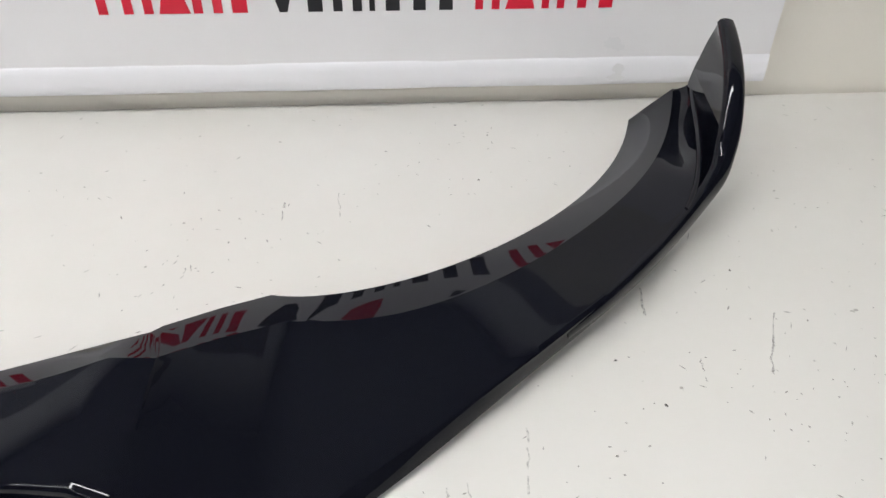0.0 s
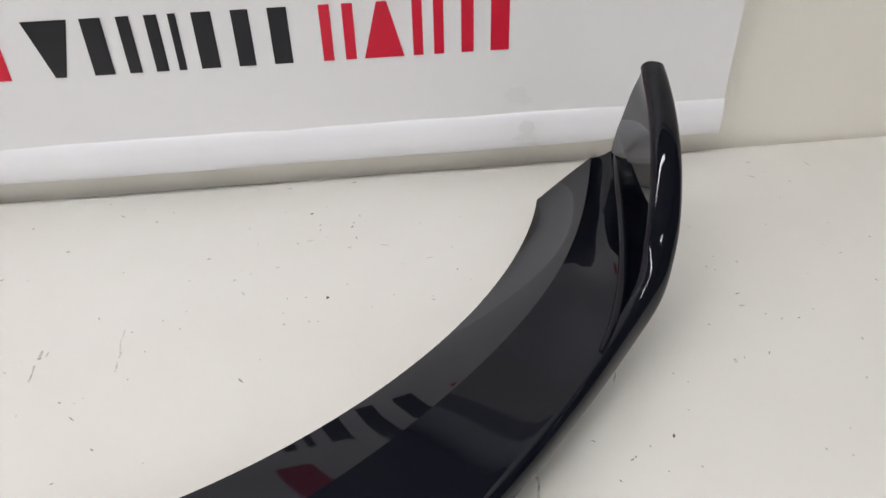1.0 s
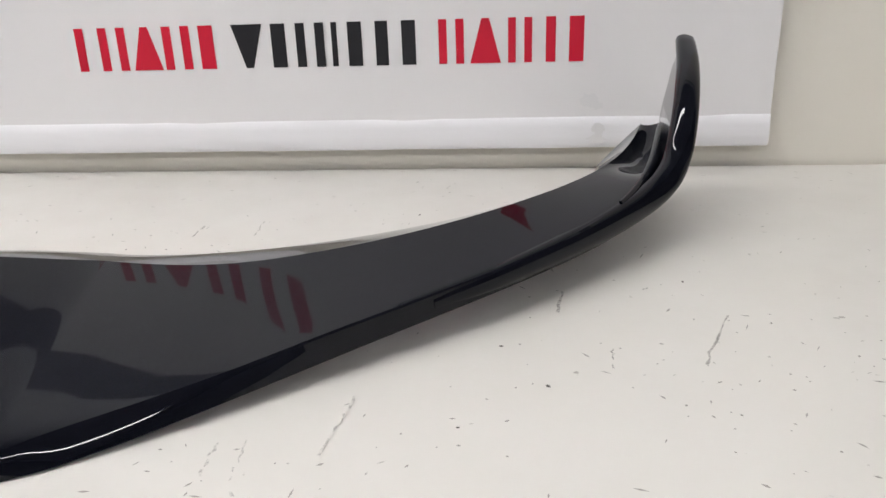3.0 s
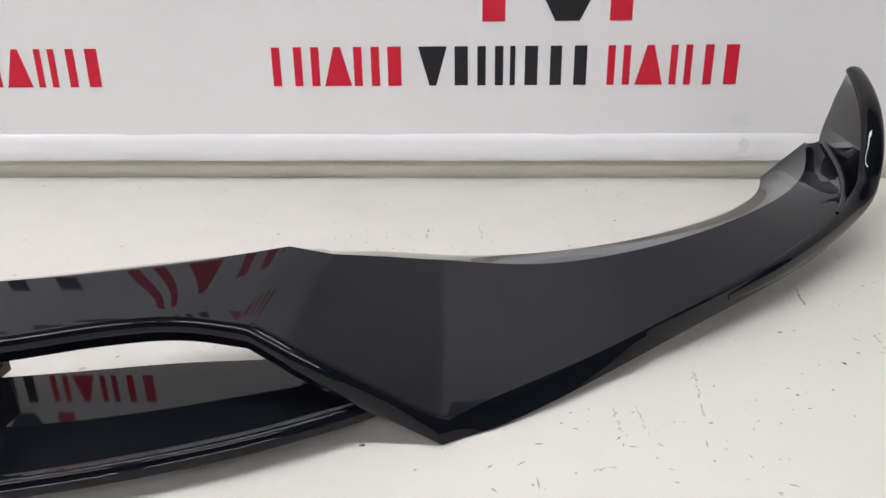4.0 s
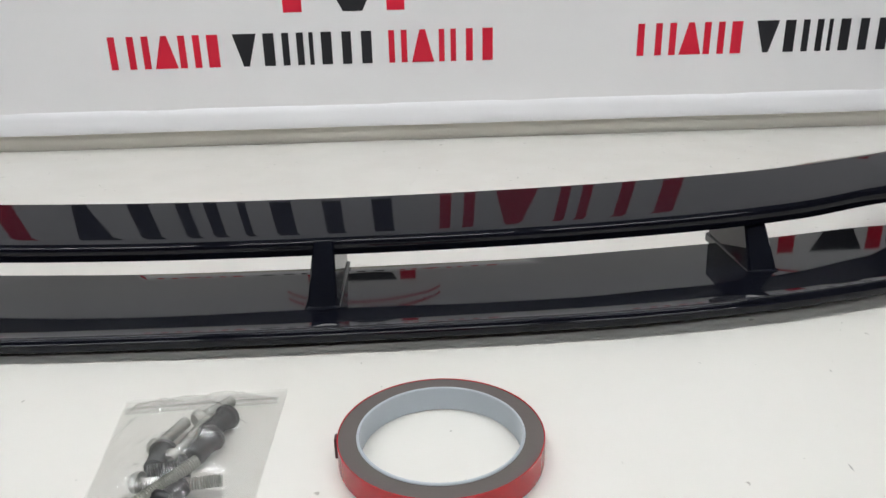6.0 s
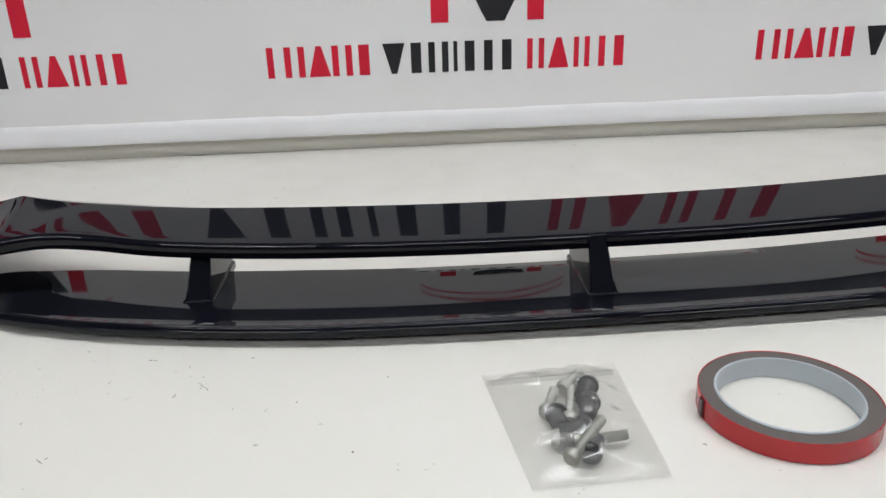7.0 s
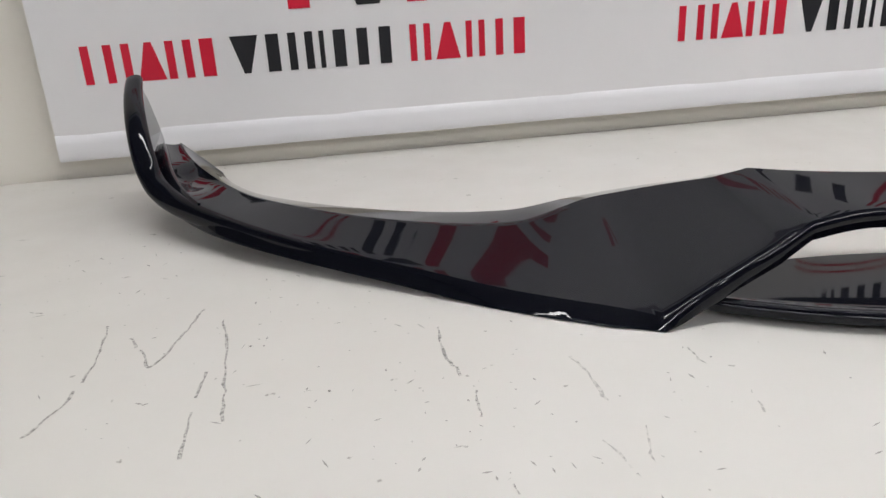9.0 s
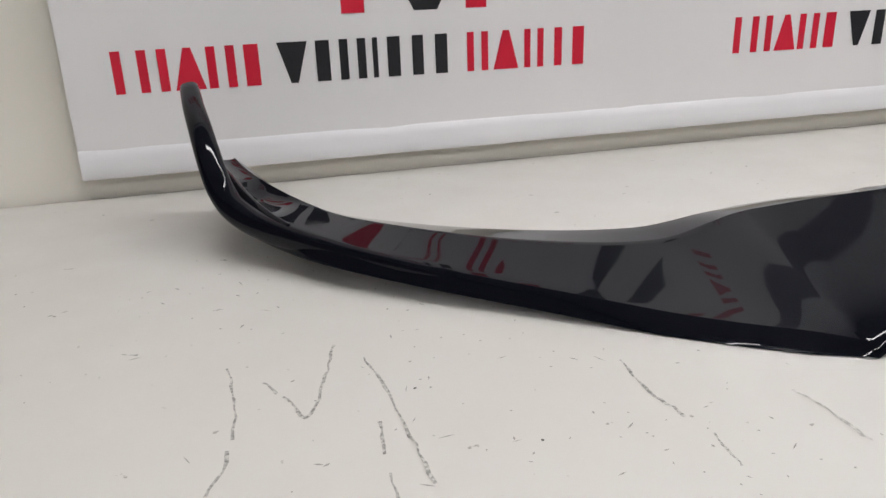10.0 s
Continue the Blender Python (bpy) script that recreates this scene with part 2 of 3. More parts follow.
# the printed line is a run of plain shapes, red, black and red: bars, pairs of bars and wedges
BARS = [(RED, "bar", -0.1770, -0.1515), (RED, "pair", -0.1470, -0.1175), (RED, "peak", -0.1150, -0.0855), (RED, "pair", -0.0845, -0.0550), (RED, "block", -0.0510, -0.0270),
        (INK, "wedge", -0.0165, 0.0130), (INK, "block", 0.0180, 0.0415), (INK, "pair", 0.0430, 0.0725), (INK, "block", 0.0765, 0.0855), (INK, "block", 0.0900, 0.1125), (INK, "block", 0.1160, 0.1360), (INK, "block", 0.1400, 0.1620),
        (RED, "pair", 0.1755, 0.2010), (RED, "peak", 0.2045, 0.2335), (RED, "pair", 0.2385, 0.2625), (RED, "bar", 0.2650, 0.2905), (RED, "block", 0.2915, 0.3140)]
OUTLINES = {"bar": [[(-0.17, 0), (0.17, 0), (0.17, 1), (-0.17, 1)]],
            "block": [[(-0.38, 0), (0.20, 0), (0.20, 1), (-0.38, 1)]],
            "pair": [[(-0.46, 0), (-0.17, 0), (-0.17, 1), (-0.46, 1)], [(0.15, 0), (0.44, 0), (0.44, 1), (0.15, 1)]],
            "peak": [[(-0.48, 0), (0.48, 0), (0.12, 1), (-0.12, 1)]],
            "wedge": [[(-0.12, 0), (0.12, 0), (0.50, 1), (-0.50, 1)]]}
PRINT_MESH = {}
for mat in (RED, INK):
    for shape, outlines in OUTLINES.items():
        for n, points in enumerate(outlines):
            bm = bmesh.new()
            flat(bm, points, 0, 0)
            me = bpy.data.meshes.new("printed_bar")
            bm.to_mesh(me)
            bm.free()
            me.materials.append(mat)
            PRINT_MESH[mat, shape, n] = me


def printed_line(dx, dz, size=1.0, weight=1.0):
    for mat, shape, x0, x1 in BARS:
        for n in range(len(OUTLINES[shape])):
            ob = new("printed_bar", PRINT_MESH[mat, shape, n])
            ob.parent = banner
            ob.matrix_basis = Matrix.LocRotScale((dx + size * (x0 + x1) / 2, 0, dz), None, (weight * size * (x1 - x0), 1, size * CAP))


def emblem(dx, dz, arches=(0.056, 0.066)):
    """The plain shapes above each printed line: red and black blocks under a thin red arch."""
    shapes = ((RED, [(0.049, 0), (0.072, 0), (0.072, 0.050), (0.049, 0.050)]),
              (INK, [(0.122, 0), (0.146, 0), (0.172, 0.050), (0.096, 0.050)]),
              (RED, [(0.176, 0), (0.198, 0), (0.198, 0.050), (0.176, 0.050)]))
    for mat, points in shapes:
        bm = bmesh.new()
        flat(bm, points, dx, dz)
        part("printed_emblem", bm, mat, banner, "", 0)
    for lift in arches:
        bm = bmesh.new()
        flat(bm, arc(0.125, lift, 0.11, 0.026, 15, 165, 20) + arc(0.125, lift - 0.003, 0.11, 0.026, 165, 15, 20), dx, dz)
        part("printed_arch", bm, RED, banner, "", 0)


for col in (-1, 0, 1):
    printed_line(col * PITCH, 0.1015)
    emblem(col * PITCH, 0.165)
    printed_line(col * PITCH, 0.2795)
    emblem(col * PITCH, 0.335, ())
# two larger lines added out of view, set where the plastic should mirror large print
printed_line(-0.285, 0.415, 2.9, 0.80)
printed_line(0.055, 0.66, 2.1, 0.95)
# faint finger marks on the vinyl
rng = random.Random(3)
for x, z, w, h in ((0.974, 0.066, 0.009, 0.007), (0.982, 0.061, 0.005, 0.004), (0.983, 0.040, 0.006, 0.006), (0.981, 0.031, 0.009, 0.004)):
    bm = bmesh.new()
    points = [(x + (px - x) * k, z + (pz - z) * k) for (px, pz), k in zip(arc(x, z, w, h, 0, 345, 20), [rng.uniform(0.7, 1.15) for _ in range(21)])]
    bm.faces.new([bm.verts.new((px, -0.0042 if z < 0.05 else Y_PRINT, pz)) for px, pz in points])
    part("smudge", bm, SMUDGE, banner, "", 0)

# ---- the splitter ----
CX, YAW, ROLL = 0.1497, 0.014, 0.0055
splitter = new("front_splitter")
tagged(splitter, "gloss black plastic front bumper splitter lying on the table", "car part")


def place(p):
    return Vector((CX + p[0], p[1] + YAW * p[0], max(0.0008, p[2] + ROLL * p[0])))


# stations from the middle outwards: rear edge, rear crease, front crease, lower front edge
MIDDLE = [
    ((0.0000, -0.4443, 0.0588), (0.0000, -0.4534, 0.0632), (0.0000, -0.5070, 0.0532), (0.0000, -0.5097, 0.0410)),
    ((0.1087, -0.4435, 0.0598), (0.1092, -0.4525, 0.0639), (0.1140, -0.5060, 0.0537), (0.1140, -0.5087, 0.0415)),
    ((0.2136, -0.4380, 0.0612), (0.2136, -0.4475, 0.0653), (0.2302, -0.4980, 0.0550), (0.2302, -0.5007, 0.0425)),
    ((0.3088, -0.4255, 0.0625), (0.3106, -0.4380, 0.0670), (0.3213, -0.4860, 0.0576), (0.3213, -0.4887, 0.0448)),
    ((0.3710, -0.4075, 0.0636), (0.3768, -0.4250, 0.0692), (0.3814, -0.4700, 0.0605), (0.3814, -0.4727, 0.0475)),
    ((0.4177, -0.3915, 0.0632), (0.4247, -0.4140, 0.0716), (0.4185, -0.4675, 0.0624), (0.4184, -0.4702, 0.0497)),
    ((0.4483, -0.3807, 0.0629), (0.4576, -0.4020, 0.0732), (0.4530, -0.4691, 0.0592), (0.4524, -0.4718, 0.0467)),
]
FOLD = [
    ((0.4483, -0.3807, 0.0629), (0.4576, -0.4020, 0.0732), (0.4530, -0.4691, 0.0592), (0.4524, -0.4718, 0.0467)),
    ((0.4686, -0.3705, 0.0600), (0.4794, -0.3985, 0.0675), (0.4717, -0.4730, 0.0500), (0.4707, -0.4745, 0.0370)),
    ((0.4722, -0.3600, 0.0545), (0.4805, -0.3965, 0.0665), (0.4747, -0.4736, 0.0481), (0.4737, -0.4750, 0.0351)),
    ((0.4998, -0.3370, 0.0455), (0.5069, -0.3745, 0.0565), (0.5104, -0.4745, 0.0280), (0.5099, -0.4740, 0.0150)),
    ((0.5266, -0.3160, 0.0358), (0.5403, -0.3511, 0.0449), (0.5445, -0.4756, 0.0080), (0.5461, -0.4700, -0.0025)),
]
WING = [
    ((0.5266, -0.3160, 0.0358), (0.5403, -0.3511, 0.0449), (0.5445, -0.4756, 0.0080), (0.5461, -0.4700, -0.0025)),
    ((0.5703, -0.3145, 0.0348), (0.5773, -0.3490, 0.0420), (0.5800, -0.4510, 0.0108), (0.5771, -0.4464, -0.0005)),
    ((0.6150, -0.3035, 0.0325), (0.6129, -0.3420, 0.0415), (0.6104, -0.4290, 0.0128), (0.6063, -0.4230, 0.0010)),
    ((0.6603, -0.2815, 0.0312), (0.6588, -0.3225, 0.0402), (0.6596, -0.3950, 0.0190), (0.6554, -0.3815, 0.0060)),
    ((0.7118, -0.2460, 0.0300), (0.7045, -0.2985, 0.0412), (0.7189, -0.3510, 0.0268), (0.7157, -0.3359, 0.0130)),
    ((0.7446, -0.2150, 0.0288), (0.7429, -0.2665, 0.0430), (0.7625, -0.3135, 0.0315), (0.7614, -0.3016, 0.0170)),
    ((0.7750, -0.1780, 0.0255), (0.7807, -0.2285, 0.0450), (0.8089, -0.2660, 0.0350), (0.8107, -0.2553, 0.0195)),
    ((0.8030, -0.1320, 0.0205), (0.8114, -0.1910, 0.0462), (0.8380, -0.2290, 0.0440), (0.8439, -0.2183, 0.0240)),
    ((0.8179, -0.0980, 0.0195), (0.8365, -0.1460, 0.0490), (0.8580, -0.1691, 0.0550), (0.8659, -0.1691, 0.0285)),
    ((0.8254, -0.0765, 0.0215), (0.8575, -0.0860, 0.0575), (0.8802, -0.0742, 0.0600), (0.8831, -0.0743, 0.0340)),
]


def ease(x, a, b):
    """0 below a, 1 above b, smooth between."""
    t = min(1.0, max(0.0, (x - a) / (b - a)))
    return t * t * (3 - 2 * t)


def left_of(p, k=2):
    """The mirrored point on the left, where the wing is splayed a little wider and lies a little flatter."""
    u = max(0.0, (p[0] - 0.56) / 0.35)
    low = (0.0045, 0.0080, 0.0, 0.0)[k] * ease(p[0], 0.55, 0.60) * ease(-p[0], -0.84, -0.78)
    return Vector((-p[0] - 0.021 * u, p[1], p[2] + 0.0035 * math.exp(-((p[0] - 0.53) / 0.06) ** 2) - low))


def section(rear, crease, front, low, deep=0.0, hollow=0.0004, lean=0.0, mirror_dip=0.0):
    """One closed outline of the blade's shell."""
    rear, crease, front, low = (Vector(v) for v in (rear, crease, front, low))
    out = (front - crease)
    out.z = 0
    out.normalize()
    up = Vector((0, 0, 1))
    pts = [rear, rear.lerp(crease, 0.5) + up * 0.0006, rear.lerp(crease, 0.94), crease]
    pts += [crease.lerp(front, t) - up * (hollow * math.sin(math.pi * t) + mirror_dip * math.sin(math.pi * t) ** 0.55) for t in (0.05, 0.14, 0.28, 0.42, 0.58, 0.72, 0.86, 0.96)]
    pts += [front + out * 0.0008 - up * 0.0003, front + out * 0.0020 - up * 0.0014, front.lerp(low, 0.35) + out * (0.0030 - 0.0006 * lean), front.lerp(low, 0.7) + out * (0.0028 + 0.0008 * lean), low + out * (0.001 + 0.0026 * lean), low - out * 0.003]
    pts += [front - out * 0.007 - up * (0.006 + deep), crease - up * (0.0055 + deep), rear - up * 0.003]
    return pts


def smooth_line(points, n):
    """A fair curve near all the points that starts at the first."""
    t = np.linspace(0, 1, len(points))
    weight = np.ones(len(points))
    weight[0] = weight[-1] = 8
    fits = [np.polyfit(t, [p[i] for p in points], 5, w=weight) for i in range(3)]
    return [Vector([float(np.polyval(c, u)) for c in fits]) for u in np.linspace(0, 1, n + 1)]


def wing_plane(p):
    """Height of the flat outer facet."""
    return 0.2096 - 0.1120 * p.x + 0.2960 * p.y


def side_track(k):
    """One guide line of the right half from the middle outwards, with corners kept at the fold."""
    inner = [Vector((-MIDDLE[1][k][0], *MIDDLE[1][k][1:]))] + [Vector(st[k]) for st in MIDDLE]
    line = spline(inner, 6)[6:-1]
    fold = [Vector(st[k]) for st in FOLD]
    for a, b in zip(fold, fold[1:]):
        line += [a.lerp(b, t / 3) for t in range(3)]
    outer = smooth_line([Vector(st[k]) for st in WING], 54)
    if k in (1, 2):
        for p in outer:
            w = min(1.0, max(0.0, (0.68 - p.x) / 0.08))
            w = w * w * (3 - 2 * w)
            p.z += (wing_plane(p) - p.z) * w
    return line + outer


bm = bmesh.new()
tracks = [side_track(k) for k in range(4)]
right = list(zip(*tracks))
left = [tuple(left_of(p, k) for k, p in enumerate(quad)) for quad in right]
full = left[:0:-1] + right


def shell(quad):
    x = abs(quad[1][0])
    end = min(1.0, max(0.0, (x - 0.76) / 0.06))
    w = min(1.0, max(0.0, (x - 0.50) / 0.07)) * min(1.0, max(0.0, (0.86 - x) / 0.06))
    rear, crease, front, low = (v.copy() for v in quad)
    out = front - crease
    out.z = 0
    out.normalize()
    low -= out * 0.0022 * (1 - ease(x, 0.44, 0.50))
    foot = front + out * (0.0030 + (0.0040 if quad[1][0] < 0 else 0.0) - 0.0075 * ease(x, 0.58, 0.70))
    front -= out * 0.0036 * w
    low.x += (foot.x - low.x) * w
    low.y += (foot.y - low.y) * w
    # hollow sunk into the shape to imitate the fin's dark reflection
    mirror_dip = max(0.0, (crease.z + front.z) / 2 - 0.0400) * ease(x, 0.812, 0.838) * (1 - 0.85 * ease(x, 0.848, 0.8575))
    return section(rear, crease, front, low, 0.017 * end, 0.0005 * ease(x, 0.44, 0.50) - 0.0001, w, mirror_dip)


loft(bm, [[place(p) for p in shell(quad)] for quad in full])
FOLD_RINGS = {len(left) - 1 + 36 + 12, len(left) - 1 - 36 - 12}
bm.verts.index_update()
per = len(section(*full[0]))
ring_edges = [(e.verts[0].index // per, e.verts[1].index // per, e.index) for e in bm.edges]
bm.edges.ensure_lookup_table()
sharp = [bm.edges[i] for a, b, i in ring_edges if a == b and a in FOLD_RINGS]
blade = part("upper_blade", bm, BLACK, splitter, "", 28, sharp)

# a thin raised lip where each wing's top runs into its fin
def lip(side):
    run = [p for p in tracks[2] if p.x > 0.825]
    inner = [p for p in tracks[1] if p.x > 0.0][-len(run):]
    loops = []
    for i, (p, q) in enumerate(zip(run, inner)):
        u = i / (len(run) - 1)
        r = 0.0006 + 0.0016 * math.sin(math.pi * min(1.0, 0.08 + u * 0.75)) ** 0.8
        back = (q - p)
        back.normalize()
        along = (run[min(i + 1, len(run) - 1)] - run[max(i - 1, 0)]).normalized()
        up = along.cross(back).normalized()
        if up.z < 0:
            up = -up
        c = p + back * 0.0035 - up * 0.0006
        ring = [c + back * r * 1.5 * math.cos(a) + up * r * 1.5 * math.sin(a) for a in [2 * math.pi * k / 12 for k in range(12)]]
        loops.append([place(left_of(v) if side < 0 else v) for v in ring])
    bm = bmesh.new()
    loft(bm, loops)
    part("lip", bm, BLACK, splitter, "thin raised lip at the fin root", 60)


lip(1)
lip(-1)

# lower blade: front line and rear line, middle outwards
FRONT_LOW = [(0.0, -0.572), (0.158, -0.569), (0.2416, -0.562), (0.3074, -0.5515), (0.3842, -0.533), (0.4533, -0.5075), (0.5062, -0.478), (0.5199, -0.4655)]
REAR_LOW = [(0.0, -0.465), (0.1294, -0.4625), (0.2041, -0.4565), (0.3101, -0.444), (0.3907, -0.429), (0.4296, -0.425), (0.4752, -0.424), (0.5127, -0.447)]
fl = [(-x, y, 0) for x, y in FRONT_LOW[:0:-1]] + [(x, y, 0) for x, y in FRONT_LOW]
rl = [(-x, y, 0) for x, y in REAR_LOW[:0:-1]] + [(x, y, 0) for x, y in REAR_LOW]
loops = []
for f, r in zip(spline(fl, 6), spline(rl, 6)):
    dip = 0.3 - 0.3 * ease(abs(f.x), 0.12, 0.28)        # the middle hangs a little towards the rear
    r.y += 0.006 * dip
    out = (f - r).normalized()
    f = f - out * 0.0015
    top = [(0.0, 0.0140, 0.0112), (0.03, 0.0158, 0.0128), (0.15, 0.0158, 0.0133), (0.3, 0.0158, 0.0138), (0.45, 0.0158, 0.0143), (0.6, 0.0158, 0.0148), (0.84, 0.0158, 0.0156)]
    pts = [(r.lerp(f, t), z + (sunk - z) * dip) for t, z, sunk in top]
    pts += [(f - out * d, z) for d, z in ((0.0085, 0.0159), (0.0068, 0.0163), (0.0056, 0.0165), (0.0046, 0.0164), (0.0038, 0.0159), (0.0032, 0.0150), (0.0028, 0.0138), (0.0026, 0.0132), (0.0021, 0.0126), (0.0018, 0.0110), (0.0018, 0.0096), (0.0020, 0.0084), (0.0030, 0.0076), (0.006, 0.0076), (0.009, 0.0098))]
    pts += [(r.lerp(f, 0.5), 0.0090), (r, 0.0080)]
    loops.append([place((p.x, p.y, z)) for p, z in pts])
bm = bmesh.new()
loft(bm, loops)
part("lower_blade", bm, BLACK, splitter, "", 28)


def strut(dx):
    """An upright wedge between the blades, deep from front to back."""
    bm = bmesh.new()
    loops = []
    for z, w, y0, y1 in ((0.0110, 0.0112, -0.5395, -0.456), (0.0162, 0.0112, -0.5395, -0.456), (0.0168, 0.0106, -0.5385, -0.457), (0.0172, 0.0096, -0.5375, -0.458), (0.0340, 0.0082, -0.5250, -0.455), (0.0515, 0.0066, -0.5110, -0.452)):
        sag = 0.030 * (dx / 0.3) ** 2
        ring = [(-w, y0 + 0.0030), (-w * 0.85, y0 + 0.0010), (-w * 0.5, y0 + 0.0002), (0, y0), (w * 0.5, y0 + 0.0002), (w * 0.85, y0 + 0.0010), (w, y0 + 0.0030), (w, y1 - 0.003), (w * 0.8, y1), (-w * 0.8, y1), (-w, y1 - 0.003)]
        loops.append([place((dx + x, y + sag, z)) for x, y in ring])
    loft(bm, loops)
    part("strut", bm, BLACK, splitter, "", 20)


for dx in (-0.297, -0.002, 0.2925):
    strut(dx)

# the rim of each fin: centre line, the way its face looks, and half width, from inside the wing's front edge up to the tip
FIN_FRONT = [(0.7148, -0.3470, 0.0185), (0.7584, -0.3100, 0.0230), (0.8047, -0.2640, 0.0280), (0.8400, -0.2260, 0.0355), (0.8570, -0.2080, 0.0450), (0.8655, -0.1940, 0.0560), (0.8700, -0.1840, 0.0700), (0.8738, -0.1705, 0.0855), (0.8772, -0.1534, 0.0995), (0.8807, -0.1322, 0.1103), (0.8830, -0.1115, 0.1185), (0.8842, -0.1000, 0.1220)]
FIN_FACE = [(0.69, -0.72, 0.05), (0.69, -0.72, 0.05), (0.70, -0.71, 0.08), (0.66, -0.74, 0.20), (0.48, -0.82, 0.32), (0.30, -0.88, 0.38), (0.18, -0.90, 0.42), (0.12, -0.88, 0.46), (0.10, -0.84, 0.52), (0.10, -0.80, 0.58), (0.10, -0.76, 0.64), (0.10, -0.74, 0.66)]
FIN_REAR = [(0.7117, -0.3430, 0.0185), (0.7553, -0.3060, 0.0230), (0.8017, -0.2600, 0.0280), (0.8459, -0.1991, 0.0316), (0.8677, -0.1186, 0.0409), (0.8737, -0.0832, 0.0550), (0.8760, -0.0802, 0.0702), (0.8783, -0.0830, 0.0854), (0.8804, -0.0856, 0.0995), (0.8827, -0.0877, 0.1096), (0.8840, -0.0905, 0.1185), (0.8855, -0.0915, 0.1226)]
FIN_HALF = [0.0050, 0.0074, 0.0088, 0.0096, 0.0098, 0.0096, 0.0094, 0.0090, 0.0086, 0.0081, 0.0076, 0.0071]


def fin(side):
    bm = bmesh.new()
    loops = []
    fs, rs, ns = spline(FIN_FRONT, 6), spline(FIN_REAR, 6), spline(FIN_FACE, 6)
    half = [v.x for v in spline([(h, 0, 0) for h in FIN_HALF], 6)]
    for i, (f, r, n, h) in enumerate(zip(fs, rs, ns, half)):
        along = (fs[min(i + 1, len(fs) - 1)] - fs[max(i - 1, 0)]).normalized()
        n = (n - along * n.dot(along)).normalized()
        wide = along.cross(n)
        ring = []
        for w in range(0, 181, 10):
            c, d = math.cos(radians(w)), math.sin(radians(w))
            ring.append(f + wide * h * math.copysign(abs(c) ** 0.8, c) + n * h * 0.8 * d ** 0.8)
        reach = min(1.0, (r - f).length / 0.02)
        flat_out = Vector((1, 0, 0)) * 0.0018
        ring += [f - wide * (h - 0.0012) - n * 0.0016 * reach, r - flat_out, r + flat_out, f - n * 0.012 * reach + wide * (h - 0.0008)]
        loops.append([place(left_of(p) if side < 0 else p) for p in ring])
    loft(bm, loops)
    part("fin", bm, BLACK, splitter, "upturned end fin with a rounded front rim", 24)


fin(1)
fin(-1)

# ---- the tape roll ----
tape = new("tape_roll")
tape.matrix_basis = pose(0.2180, -0.6710, 0.0004)
tagged(tape, "roll of grey double sided tape with red liner on the table", "tape")
bm = bmesh.new()
lathe(bm, [(0.0395, 0.0004), (0.0478, 0.0004), (0.0480, 0.0006), (0.0480, 0.0118), (0.0478, 0.0120), (0.0395, 0.0120)], n=96)
part("foam_winding", bm, FOAM, tape)
bm = bmesh.new()
lathe(bm, [(0.0480, 0.0002), (0.0485, 0.0002), (0.0485, 0.0122), (0.0480, 0.0122)], n=96)
part("liner", bm, LINER, tape, "glossy red film liner")
bm = bmesh.new()
lathe(bm, [(0.0380, 0.0), (0.0395, 0.0), (0.0395, 0.0124), (0.0390, 0.0128), (0.0384, 0.0128), (0.0380, 0.0124)], n=96)
part("core", bm, CORE, tape, "pale grey plastic core")
bm = bmesh.new()
box(bm, (-0.0499, -0.0028, 0.0008), (-0.0482, 0.0028, 0.0116), 0.0005, 1)
part("loose_end", bm, LINER_DARK, tape, "dark folded end of the liner")
# ---- the bag of bolts ----
bag = new("zip_bag")
bag.matrix_basis = pose(0.0965, -0.6689, 0.0, 0, 0, 4)
tagged(bag, "clear plastic zip bag holding bolts on the table", "bag")
HW, HL = 0.0392, 0.056


def bag_height(u, v):
    """Height of the upper film over the table, u across and v along in -1..1."""
    edge = max(0.0, 1 - abs(u) ** 3) * max(0.0, 1 - abs(v - 0.05) ** 3) if v < 0.8 else 0.0
    wrinkle = noise.noise(Vector((u * 2.4, v * 3.7, 1.7))) * 0.004 + abs(noise.noise(Vector((u * 6 + v * 4, v * 8, 4.2)))) * 0.0045
    return 0.0018 + edge * (0.0125 + wrinkle * 1.3) + abs(wrinkle) * 0.25


for name, upper in (("film_top", True), ("film_base", False)):
    bm = bmesh.new()
    n, k = 36, 48
    g = [[bm.verts.new((HW * (2 * i / n - 1) * (1 + 0.09 * (2 * j / k - 1)) + 0.001 * j / k, HL * (2 * j / k - 1), bag_height(2 * i / n - 1, 2 * j / k - 1) if upper else 0.0008)) for i in range(n + 1)] for j in range(k + 1)]
    for j in range(k):
        for i in range(n):
            bm.faces.new((g[j][i], g[j][i + 1], g[j + 1][i + 1], g[j + 1][i]))
    part(name, bm, POLY, bag, "", 180)
for y in (HL - 0.009, HL - 0.0125):
    bm = bmesh.new()
    box(bm, (-HW, y - 0.0007, 0.0012), (HW, y + 0.0007, 0.0030), 0.0004, 1)
    part("zip_strip", bm, POLY, bag)


